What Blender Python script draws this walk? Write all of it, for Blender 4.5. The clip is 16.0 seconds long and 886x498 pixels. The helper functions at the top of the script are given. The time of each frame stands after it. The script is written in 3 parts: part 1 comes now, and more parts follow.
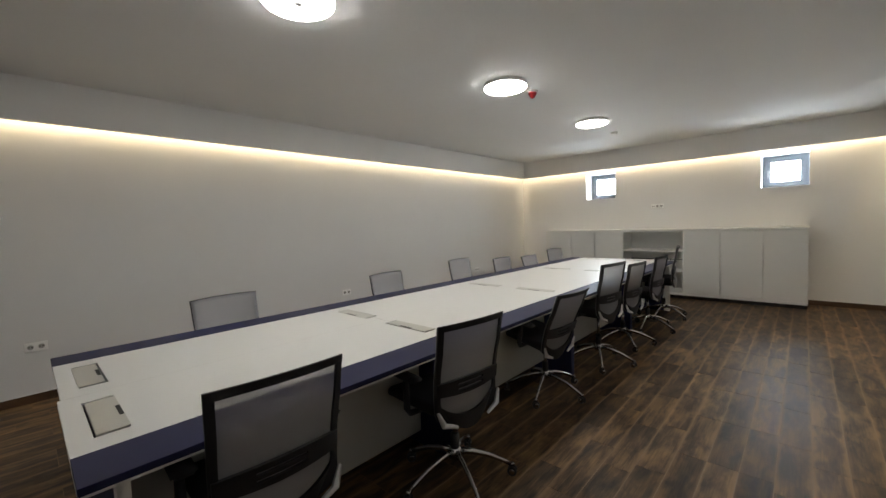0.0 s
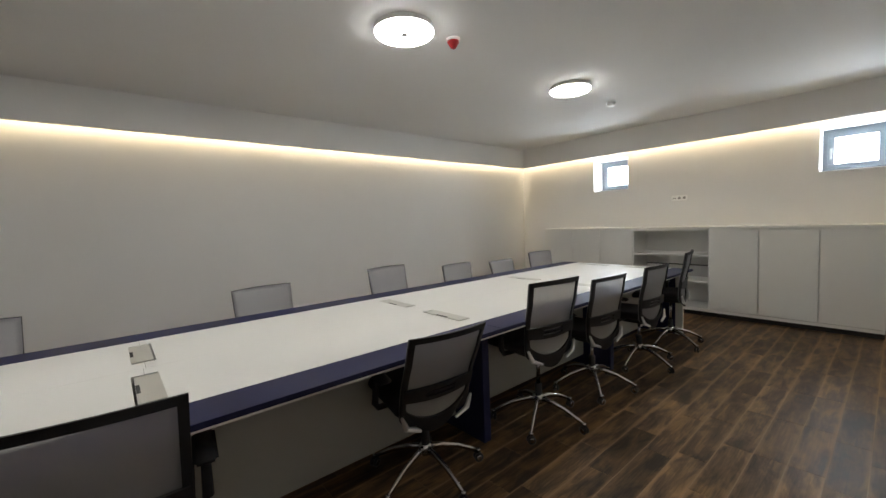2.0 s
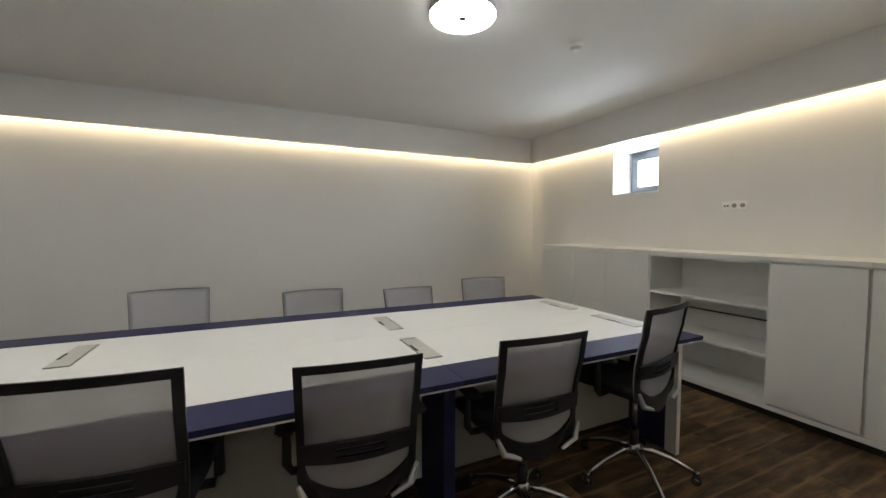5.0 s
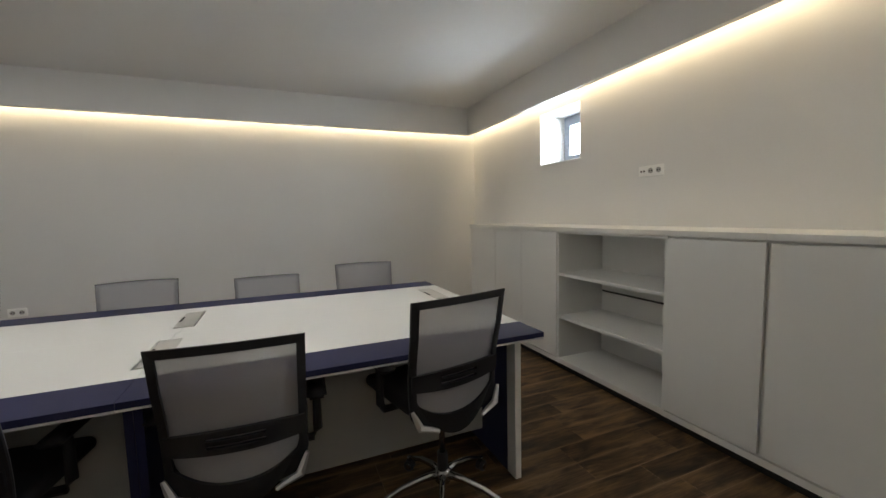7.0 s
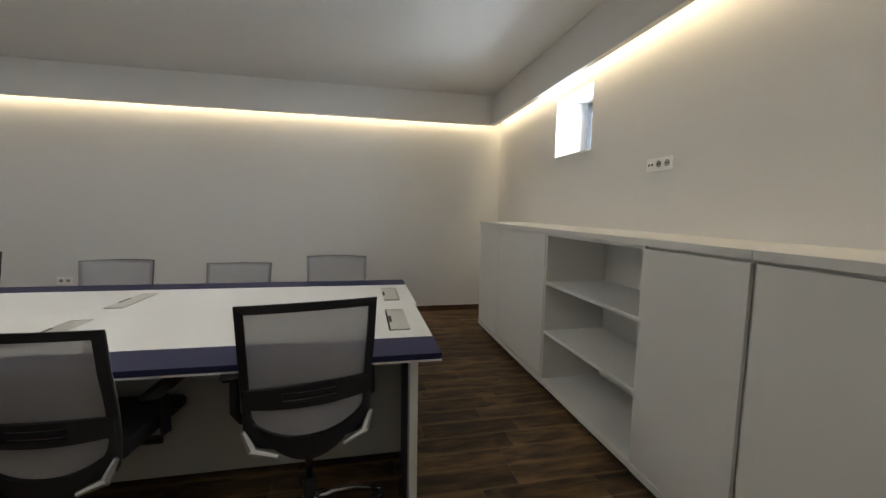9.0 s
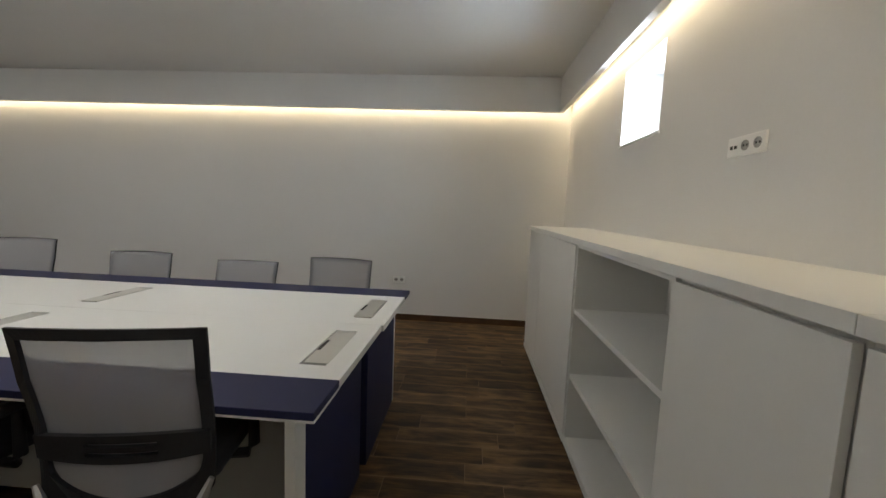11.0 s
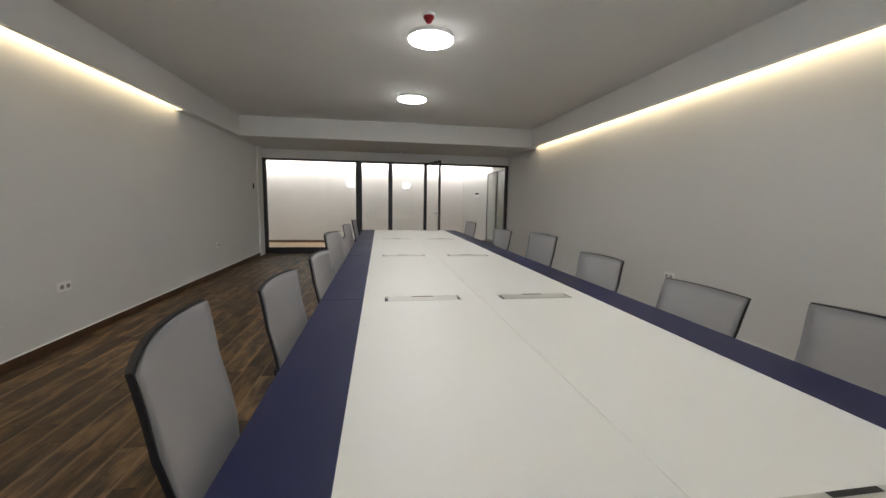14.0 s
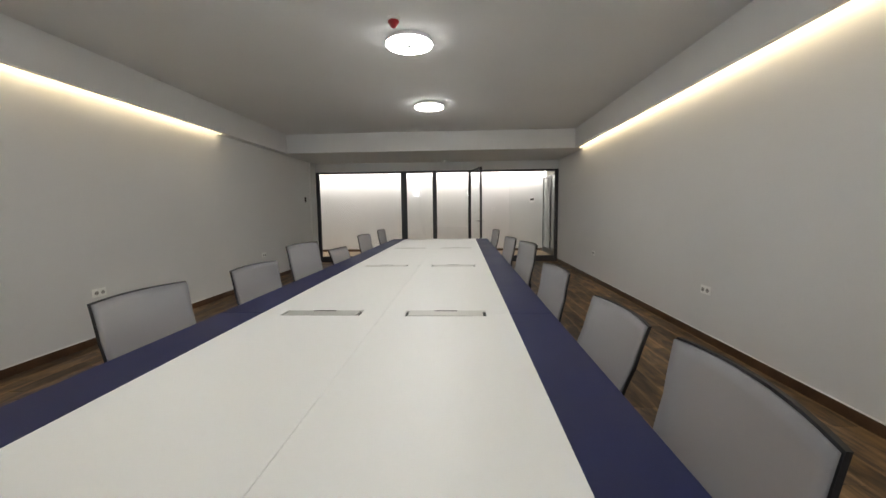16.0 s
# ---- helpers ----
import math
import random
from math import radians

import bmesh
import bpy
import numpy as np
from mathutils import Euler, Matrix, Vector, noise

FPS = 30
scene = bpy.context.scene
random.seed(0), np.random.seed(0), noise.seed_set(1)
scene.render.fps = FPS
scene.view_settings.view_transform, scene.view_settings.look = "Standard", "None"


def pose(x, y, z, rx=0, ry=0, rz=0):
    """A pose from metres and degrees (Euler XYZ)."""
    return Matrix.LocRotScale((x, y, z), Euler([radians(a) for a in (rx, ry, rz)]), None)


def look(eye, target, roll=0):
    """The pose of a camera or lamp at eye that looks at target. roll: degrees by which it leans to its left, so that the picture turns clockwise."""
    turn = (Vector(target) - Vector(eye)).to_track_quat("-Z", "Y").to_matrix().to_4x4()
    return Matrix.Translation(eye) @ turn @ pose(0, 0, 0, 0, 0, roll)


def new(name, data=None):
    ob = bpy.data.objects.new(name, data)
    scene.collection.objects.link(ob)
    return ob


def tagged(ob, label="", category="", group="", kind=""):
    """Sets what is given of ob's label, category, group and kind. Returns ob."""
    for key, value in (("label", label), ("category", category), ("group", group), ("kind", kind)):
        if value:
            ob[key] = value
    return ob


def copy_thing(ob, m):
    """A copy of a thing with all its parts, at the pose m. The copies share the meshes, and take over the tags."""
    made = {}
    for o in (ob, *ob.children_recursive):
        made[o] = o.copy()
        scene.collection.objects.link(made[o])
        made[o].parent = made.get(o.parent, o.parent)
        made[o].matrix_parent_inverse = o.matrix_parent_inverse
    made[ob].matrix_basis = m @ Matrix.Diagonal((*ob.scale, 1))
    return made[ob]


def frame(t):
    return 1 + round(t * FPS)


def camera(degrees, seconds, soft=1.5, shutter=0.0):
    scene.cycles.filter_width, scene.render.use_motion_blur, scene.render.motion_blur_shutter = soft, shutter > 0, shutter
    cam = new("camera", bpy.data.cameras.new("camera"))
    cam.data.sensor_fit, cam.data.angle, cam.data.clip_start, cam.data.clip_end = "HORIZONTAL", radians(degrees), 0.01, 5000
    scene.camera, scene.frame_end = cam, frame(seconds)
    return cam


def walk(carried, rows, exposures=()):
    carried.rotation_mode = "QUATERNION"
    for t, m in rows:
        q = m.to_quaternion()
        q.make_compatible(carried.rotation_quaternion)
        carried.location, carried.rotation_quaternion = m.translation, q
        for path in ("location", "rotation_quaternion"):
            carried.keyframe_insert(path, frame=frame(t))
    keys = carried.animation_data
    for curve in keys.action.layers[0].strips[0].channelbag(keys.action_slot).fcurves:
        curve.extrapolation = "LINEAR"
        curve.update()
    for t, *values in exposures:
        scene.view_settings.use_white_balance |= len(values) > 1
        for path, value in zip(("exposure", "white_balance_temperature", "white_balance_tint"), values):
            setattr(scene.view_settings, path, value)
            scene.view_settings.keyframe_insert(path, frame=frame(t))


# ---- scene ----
cam = camera(97.3, 16.0)
PATH = [
    (0, (0.573, -2.158, 1.451), (2.037, -0.802, 1.326), -2.0),
    (0.5, (0.96, -2.198, 1.43), (2.396, -0.814, 1.28), -1.9),
    (1, (1.407, -2.281, 1.432), (2.795, -0.85, 1.27), -2.4),
    (1.5, (1.813, -2.257, 1.428), (3.125, -0.757, 1.26), -2.0),
    (2, (2.294, -2.288, 1.43), (3.589, -0.771, 1.293), -2.2),
    (2.5, (2.778, -2.29, 1.455), (4.019, -0.725, 1.352), -1.9),
    (3, (3.237, -2.265, 1.447), (4.323, -0.591, 1.312), -0.9),
    (5.5, (5.458, -2.205, 1.418), (6.278, -0.385, 1.304), -0.9),
    (6, (5.847, -2.221, 1.389), (6.62, -0.381, 1.248), -2.0),
    (6.5, (6.155, -2.253, 1.378), (6.909, -0.405, 1.251), -1.5),
    (7, (6.406, -2.273, 1.352), (7.18, -0.437, 1.179), -1.3),
    (7.5, (6.613, -2.299, 1.36), (7.395, -0.467, 1.174), -0.1),
    (8, (6.866, -2.299, 1.37), (7.576, -0.438, 1.191), -0.5),
    (8.5, (7.09, -2.287, 1.371), (7.584, -0.358, 1.184), 0.2),
    (9, (7.29, -2.24, 1.345), (7.697, -0.292, 1.149), 1.0),
    (11.5, (8.13, -1.5, 1.361), (7.634, 0.425, 1.146), 2.1),
    (12, (8.147, -1.218, 1.355), (7.185, 0.524, 1.148), 1.9),
    (12.5, (8.116, -0.993, 1.319), (6.74, 0.441, 1.093), 1.7),
    (13, (8.052, -0.797, 1.295), (6.388, 0.284, 1.047), 1.9),
    (13.5, (8.017, -0.599, 1.285), (6.158, 0.093, 1.028), 0.6),
    (14, (7.982, -0.378, 1.282), (6.022, -0.057, 1.044), 1.0),
    (14.5, (7.924, -0.192, 1.294), (5.939, -0.092, 1.07), 1.6),
    (15, (7.894, 0.019, 1.303), (5.906, 0.004, 1.082), -0.1),
    (15.5, (7.878, 0.305, 1.304), (5.891, 0.176, 1.116), -1.1),
    (16, (7.856, 0.599, 1.283), (5.869, 0.499, 1.084), -0.7),
]
walk(cam, [(t, look(eye, target, roll)) for t, eye, target, roll in PATH],
     [(0, 0.22), (3, 0.2), (5.5, 0.06), (7, -0.05), (9, -0.1), (11.5, -0.06), (13, 0.03), (14.5, 0.22), (16, 0.25)])

# ---- world, lights, exposure ----
world = bpy.data.worlds.new("sky")
scene.world = world
world.use_nodes = True
wn = world.node_tree
sky = wn.nodes.new("ShaderNodeTexSky")
sky.sky_type, sky.sun_disc = "NISHITA", False
sky.sun_elevation, sky.sun_rotation = radians(40), radians(60)
wn.links.new(sky.outputs[0], wn.nodes["Background"].inputs[0])
wn.nodes["Background"].inputs[1].default_value = 0.12


WARM, DAY = (1.0, 0.80, 0.50), (0.78, 0.89, 1.0)


def area_lamp(name, m, sx, sy, watts, colour):
    d = bpy.data.lights.new(name, "AREA")
    d.shape, d.size, d.size_y, d.energy, d.color = "RECTANGLE", sx, sy, watts, colour
    o = new(name, d)
    o.matrix_world = m
    return o


# room: x along its length, y across; glazed partition at XG, window wall at XW
XG, XW, YS, YN, ZC, ZF = -2.19, 9.17, -3.17, 3.01, 2.87, 2.49
FN, FE, FS = 2.865, 9.0, -3.02      # room faces of the cove fascias
PL, PW = 0.62, 0.158                  # floor tile
COVE_W = 2.5                          # watts per metre of cove
area_lamp("cove_light", pose(4.42, 2.945, 2.61, 0, 0, 0), 9.2, 0.03, 9.2 * COVE_W, WARM)
area_lamp("cove_light", pose(9.085, -0.075, 2.61, 0, 0, 90), 6.0, 0.03, 6.0 * COVE_W * 1.05, WARM)
area_lamp("cove_light", pose(5.45, -3.11, 2.61, 0, 0, 0), 7.1, 0.03, 7.1 * COVE_W, WARM)
area_lamp("cove_light", pose(-4.65, -0.9, 2.80, 0, 0, 90), 8.1, 0.2, 150, (1.0, 0.955, 0.91))
WINDOWS = ((0.78, 1.40), (-2.215, -1.615))
for y0, y1 in WINDOWS:
    area_lamp("window_light", pose(9.60, (y0 + y1) / 2, 2.16, 0, 90, 0), 0.46, 0.5, 26, DAY)


# ---- materials ----
def mat(name, rough=0.5, metal=0.0):
    m = bpy.data.materials.new(name)
    m.use_nodes = True
    b = m.node_tree.nodes["Principled BSDF"]
    b.inputs["Roughness"].default_value, b.inputs["Metallic"].default_value = rough, metal
    return m, m.node_tree, b


def node(nt, kind, **values):
    n = nt.nodes.new(kind)
    for k, v in values.items():
        n.inputs[k].default_value = v
    return n


def surface(name, c, rough=0.5, metal=0.0, vary=0.06, big=0.8, fine=60.0, bump=0.05, spread=0.08, spec=0.5):
    """Paint, fabric, metal: a base colour that drifts at two scales, with fine relief."""
    m, nt, b = mat(name, rough, metal)
    b.inputs["Specular IOR Level"].default_value = spec
    geo = nt.nodes.new("ShaderNodeNewGeometry")
    n1 = node(nt, "ShaderNodeTexNoise", Scale=big, Detail=4.0)
    n2 = node(nt, "ShaderNodeTexNoise", Scale=fine, Detail=3.0)
    for n in (n1, n2):
        nt.links.new(geo.outputs["Position"], n.inputs["Vector"])
    mix = nt.nodes.new("ShaderNodeMath")
    mix.operation = "MULTIPLY_ADD"
    mix.inputs[1].default_value = 0.35
    nt.links.new(n2.outputs[0], mix.inputs[0])
    nt.links.new(n1.outputs[0], mix.inputs[2])
    ramp = nt.nodes.new("ShaderNodeValToRGB")
    ramp.color_ramp.elements[0].position, ramp.color_ramp.elements[1].position = 0.45, 0.9
    ramp.color_ramp.elements[0].color = (*[v * (1 - vary) for v in c], 1)
    ramp.color_ramp.elements[1].color = (*[min(1, v * (1 + vary)) for v in c], 1)
    nt.links.new(mix.outputs[0], ramp.inputs[0])
    nt.links.new(ramp.outputs[0], b.inputs["Base Color"])
    rr = node(nt, "ShaderNodeMapRange")
    rr.inputs["To Min"].default_value, rr.inputs["To Max"].default_value = max(0.02, rough - spread), min(1, rough + spread)
    nt.links.new(n1.outputs[0], rr.inputs[0])
    nt.links.new(rr.outputs[0], b.inputs["Roughness"])
    if bump:
        bp = node(nt, "ShaderNodeBump", Strength=bump, Distance=0.004)
        nt.links.new(n2.outputs[0], bp.inputs["Height"])
        nt.links.new(bp.outputs[0], b.inputs["Normal"])
    return m


def glow(name, c, strength):
    m, nt, b = mat(name, 0.4)
    b.inputs["Base Color"].default_value = (0.85, 0.85, 0.85, 1)
    b.inputs["Emission Color"].default_value = (*c, 1)
    b.inputs["Emission Strength"].default_value = strength
    return m


def clear_glass(name, tint):
    m, nt, b = mat(name, 0.0)
    b.inputs["Base Color"].default_value = (*tint, 1)
    b.inputs["Transmission Weight"].default_value = 1.0
    b.inputs["IOR"].default_value = 1.45
    return m


def plank_material(name, island):
    """Wood-look porcelain: dark brown grain along x, orange-brown worn patches, each plank its own shade."""
    m, nt, b = mat(name, 0.36)
    b.inputs["Specular IOR Level"].default_value = 0.15
    geo = nt.nodes.new("ShaderNodeNewGeometry")
    if island:
        rnd = geo.outputs["Random Per Island"]
    else:
        rnd = nt.nodes.new("ShaderNodeObjectInfo").outputs["Random"]
    off = nt.nodes.new("ShaderNodeCombineXYZ")
    mul = nt.nodes.new("ShaderNodeMath")
    mul.operation = "MULTIPLY"
    mul.inputs[1].default_value = 37.0
    nt.links.new(rnd, mul.inputs[0])
    nt.links.new(mul.outputs[0], off.inputs[2])
    add = nt.nodes.new("ShaderNodeVectorMath")
    nt.links.new(geo.outputs["Position"], add.inputs[0])
    nt.links.new(off.outputs[0], add.inputs[1])

    def grain(sx, sy, detail):
        mp = nt.nodes.new("ShaderNodeMapping")
        mp.inputs["Scale"].default_value = (sx, sy, 1)
        nt.links.new(add.outputs[0], mp.inputs[0])
        n = node(nt, "ShaderNodeTexNoise", Scale=1.0, Detail=detail, Roughness=0.6, Distortion=0.4)
        nt.links.new(mp.outputs[0], n.inputs["Vector"])
        return n.outputs[0]

    fine, broad = grain(5, 110, 6.0), grain(3.2, 11, 3.0)
    r1 = nt.nodes.new("ShaderNodeValToRGB")
    e = r1.color_ramp.elements
    e[0].position, e[0].color = 0.36, (0.050, 0.034, 0.023, 1)
    e[1].position, e[1].color = 0.66, (0.20, 0.121, 0.056, 1)
    mid = e.new(0.5)
    mid.color = (0.105, 0.068, 0.039, 1)
    nt.links.new(broad, r1.inputs[0])
    r2 = nt.nodes.new("ShaderNodeValToRGB")
    r2.color_ramp.elements[0].position, r2.color_ramp.elements[0].color = 0.3, (0.55, 0.55, 0.55, 1)
    r2.color_ramp.elements[1].position, r2.color_ramp.elements[1].color = 0.72, (1.25, 1.22, 1.18, 1)
    nt.links.new(fine, r2.inputs[0])
    mx = nt.nodes.new("ShaderNodeMix")
    mx.data_type, mx.blend_type = "RGBA", "MULTIPLY"
    mx.inputs[0].default_value = 1.0
    nt.links.new(r1.outputs[0], mx.inputs[6])
    nt.links.new(r2.outputs[0], mx.inputs[7])
    # printed wear: paler orange-brown along the long edges, broken up by the broad grain
    sep = nt.nodes.new("ShaderNodeSeparateXYZ")
    nt.links.new(geo.outputs["Position"], sep.inputs[0])

    def calc(op, a, b=None):
        n = nt.nodes.new("ShaderNodeMath")
        n.operation = op
        for i, v in enumerate((a, b)):
            if v is None:
                continue
            if isinstance(v, float):
                n.inputs[i].default_value = v
            else:
                nt.links.new(v, n.inputs[i])
        return n.outputs[0]

    across = calc("FRACT", calc("DIVIDE", calc("SUBTRACT", sep.outputs[1], YS), PW))
    off_centre = calc("ABSOLUTE", calc("SUBTRACT", across, 0.5))
    edge = nt.nodes.new("ShaderNodeMapRange")
    edge.inputs["From Min"].default_value, edge.inputs["From Max"].default_value = 0.36, 0.5
    nt.links.new(calc("ADD", off_centre, calc("MULTIPLY", calc("SUBTRACT", broad, 0.5), 0.35)), edge.inputs[0])
    worn = nt.nodes.new("ShaderNodeMix")
    worn.data_type = "RGBA"
    worn.inputs[7].default_value = (0.22, 0.133, 0.066, 1)
    nt.links.new(calc("MULTIPLY", edge.outputs[0], 0.8), worn.inputs[0])
    nt.links.new(mx.outputs[2], worn.inputs[6])
    hv = nt.nodes.new("ShaderNodeHueSaturation")
    mr = node(nt, "ShaderNodeMapRange")
    mr.inputs["To Min"].default_value, mr.inputs["To Max"].default_value = 0.65, 1.4
    nt.links.new(rnd, mr.inputs[0])
    nt.links.new(mr.outputs[0], hv.inputs["Value"])
    nt.links.new(worn.outputs[2], hv.inputs["Color"])
    nt.links.new(hv.outputs[0], b.inputs["Base Color"])
    rg = node(nt, "ShaderNodeMapRange")
    rg.inputs["To Min"].default_value, rg.inputs["To Max"].default_value = 0.34, 0.55
    nt.links.new(fine, rg.inputs[0])
    nt.links.new(rg.outputs[0], b.inputs["Roughness"])
    bp = node(nt, "ShaderNodeBump", Strength=0.25, Distance=0.002)
    nt.links.new(fine, bp.inputs["Height"])
    nt.links.new(bp.outputs[0], b.inputs["Normal"])
    return m


def mesh_fabric(name):
    """Woven chair netting: fine weave with some light passing between the threads."""
    m, nt, b = mat(name, 0.8)
    geo = nt.nodes.new("ShaderNodeTexCoord")
    w1 = node(nt, "ShaderNodeTexWave", Scale=160.0, Distortion=0.3)
    w1.bands_direction = "X"
    w2 = node(nt, "ShaderNodeTexWave", Scale=160.0, Distortion=0.3)
    w2.bands_direction = "Z"
    mx = nt.nodes.new("ShaderNodeMath")
    mx.operation = "MULTIPLY"
    for i, w in enumerate((w1, w2)):
        nt.links.new(geo.outputs["Object"], w.inputs["Vector"])
        nt.links.new(w.outputs["Fac"], mx.inputs[i])
    ramp = nt.nodes.new("ShaderNodeValToRGB")
    ramp.color_ramp.elements[0].color = (0.36, 0.35, 0.365, 1)
    ramp.color_ramp.elements[1].color = (0.42, 0.41, 0.425, 1)
    nt.links.new(mx.outputs[0], ramp.inputs[0])
    nt.links.new(ramp.outputs[0], b.inputs["Base Color"])
    tr = nt.nodes.new("ShaderNodeBsdfTransparent")
    ms = nt.nodes.new("ShaderNodeMixShader")
    mr = node(nt, "ShaderNodeMapRange")
    mr.inputs["To Min"].default_value, mr.inputs["To Max"].default_value = 0.45, 0.48
    nt.links.new(mx.outputs[0], mr.inputs[0])
    nt.links.new(mr.outputs[0], ms.inputs[0])
    nt.links.new(b.outputs[0], ms.inputs[1])
    nt.links.new(tr.outputs[0], ms.inputs[2])
    nt.links.new(ms.outputs[0], nt.nodes["Material Output"].inputs["Surface"])
    return m


PAINT = surface("white_wall_paint", (0.77, 0.765, 0.755), 0.75, vary=0.025, big=0.7, fine=90, bump=0.06)
CEIL = surface("ceiling_paint", (0.83, 0.822, 0.81), 0.85, vary=0.025, big=0.6, fine=80, bump=0.04)
REVEAL = surface("reveal_paint", (0.80, 0.80, 0.79), 0.7, vary=0.02)
LAMINATE = surface("white_laminate", (0.765, 0.755, 0.72), 0.38, vary=0.02, big=1.5, fine=200, bump=0.02)
TABLEWHITE = surface("white_table_laminate", (0.71, 0.705, 0.675), 0.42, vary=0.02, big=1.2, fine=240, bump=0.02)
MODESTY = surface("greige_laminate", (0.37, 0.36, 0.33), 0.5, vary=0.03, big=1.5, fine=200, bump=0.02)
NAVY = surface("navy_laminate", (0.017, 0.020, 0.066), 0.5, vary=0.1, big=2.0, fine=160, bump=0.03, spec=0.22)
PLATE = surface("champagne_aluminium", (0.55, 0.54, 0.50), 0.42, 0.5, vary=0.04, fine=180, bump=0.03)
DARK = surface("black_plastic", (0.013, 0.0125, 0.014), 0.55, vary=0.15, fine=140, bump=0.05, spec=0.35)
SEATCLOTH = surface("black_seat_fabric", (0.019, 0.018, 0.021), 0.9, vary=0.2, fine=300, bump=0.3)
CHROME = surface("chrome", (0.50, 0.50, 0.51), 0.18, 1.0, vary=0.03, bump=0.0, spread=0.05)
SILVER = surface("silver_bracket", (0.62, 0.62, 0.62), 0.3, 0.9, vary=0.03, bump=0.0)
ANTHRACITE = surface("anthracite_aluminium", (0.045, 0.045, 0.05), 0.42, 0.4, vary=0.08, fine=120, bump=0.02)
GREYPVC = surface("grey_window_frame", (0.22, 0.25, 0.29), 0.4, vary=0.04, bump=0.02)
SOCKET = surface("white_socket_plastic", (0.93, 0.925, 0.91), 0.32, vary=0.01, bump=0.0)
RINGGREY = surface("grey_socket_well", (0.42, 0.41, 0.40), 0.45, vary=0.02, bump=0.0)
RED = surface("red_plastic", (0.38, 0.02, 0.025), 0.35, vary=0.05, bump=0.0)
# near-black for slots, holes and screens, and for the shade painted under the sideboard
SLOTSHADE = surface("dark_slot", (0.02, 0.019, 0.018), 0.7, vary=0.1, bump=0.0)
GROUT = surface("brown_grout", (0.23, 0.15, 0.085), 0.8, vary=0.12, big=3, fine=120, bump=0.2)
SKIRT = surface("brown_skirting_tile", (0.085, 0.045, 0.022), 0.42, vary=0.35, big=5, fine=60, bump=0.08)
CORRFLOOR = surface("beige_corridor_tile", (0.25, 0.18, 0.11), 0.4, vary=0.1, big=2.5, fine=60, bump=0.05)
LAMPGLOW = glow("lamp_diffuser", (1.0, 0.99, 0.955), 33.0)
STRIPGLOW = glow("led_tape", (1.0, 0.78, 0.46), 3.0)
DAYGLOW = glow("bright_daylight", (0.9, 0.95, 1.0), 7.0)
SMOKED = surface("frosted_grey_glass", (0.24, 0.25, 0.24), 0.25, vary=0.05, bump=0.0)
GLASS = clear_glass("clear_glass", (0.97, 0.985, 0.98))
NET = mesh_fabric("grey_mesh_fabric")
PLANK, PLANKS = plank_material("wood_look_tile", False), plank_material("wood_look_tile_rest", True)


# ---- mesh helpers ----
def box(bm, x0, x1, y0, y1, z0, z1, bevel=0.0, seg=2):
    vs = bmesh.ops.create_cube(bm, size=1)["verts"]
    bmesh.ops.scale(bm, vec=(x1 - x0, y1 - y0, z1 - z0), verts=vs)
    bmesh.ops.translate(bm, vec=((x0 + x1) / 2, (y0 + y1) / 2, (z0 + z1) / 2), verts=vs)
    if bevel:
        es = {e for v in vs for e in v.link_edges}
        bmesh.ops.bevel(bm, geom=list(es), offset=bevel, segments=seg, affect="EDGES", profile=0.5)
    return bm


def boxes(*dims, bevel=0.0):
    bm = bmesh.new()
    for d in dims:
        box(bm, *d, bevel=bevel)
    return bm


def slab(xs, ys, z0, z1, holes=()):
    """A board cut into cells by xs and ys, with some cells left open."""
    bm = bmesh.new()
    top, low = ([[bm.verts.new((x, y, z)) for y in ys] for x in xs] for z in (z1, z0))
    keep = {(i, j) for i in range(len(xs) - 1) for j in range(len(ys) - 1)} - set(holes)
    for i, j in keep:
        bm.faces.new((top[i][j], top[i + 1][j], top[i + 1][j + 1], top[i][j + 1]))
        bm.faces.new((low[i][j], low[i][j + 1], low[i + 1][j + 1], low[i + 1][j]))
        for di, dj, a, b in ((-1, 0, (i, j), (i, j + 1)), (1, 0, (i + 1, j + 1), (i + 1, j)), (0, -1, (i + 1, j), (i, j)), (0, 1, (i, j + 1), (i + 1, j + 1))):
            if (i + di, j + dj) not in keep:
                bm.faces.new((top[a[0]][a[1]], top[b[0]][b[1]], low[b[0]][b[1]], low[a[0]][a[1]]))
    bmesh.ops.delete(bm, geom=[v for v in bm.verts if not v.link_faces], context="VERTS")
    bmesh.ops.recalc_face_normals(bm, faces=bm.faces)
    return bm


def lathe(profile, n=32, bm=None, at=(0, 0, 0)):
    """Turns (radius, height) pairs about z."""
    bm = bm or bmesh.new()
    rings = []
    for r, z in profile:
        if r < 1e-6:
            rings.append([bm.verts.new((at[0], at[1], at[2] + z))])
        else:
            rings.append([bm.verts.new((at[0] + r * math.cos(2 * math.pi * i / n), at[1] + r * math.sin(2 * math.pi * i / n), at[2] + z)) for i in range(n)])
    for a, b in zip(rings, rings[1:]):
        for i in range(n):
            j = (i + 1) % n
            q = [a[i % len(a)], a[j % len(a)], b[j % len(b)], b[i % len(b)]]
            q = list(dict.fromkeys(q))
            if len(q) > 2:
                bm.faces.new(q)
    bmesh.ops.recalc_face_normals(bm, faces=bm.faces)
    return bm


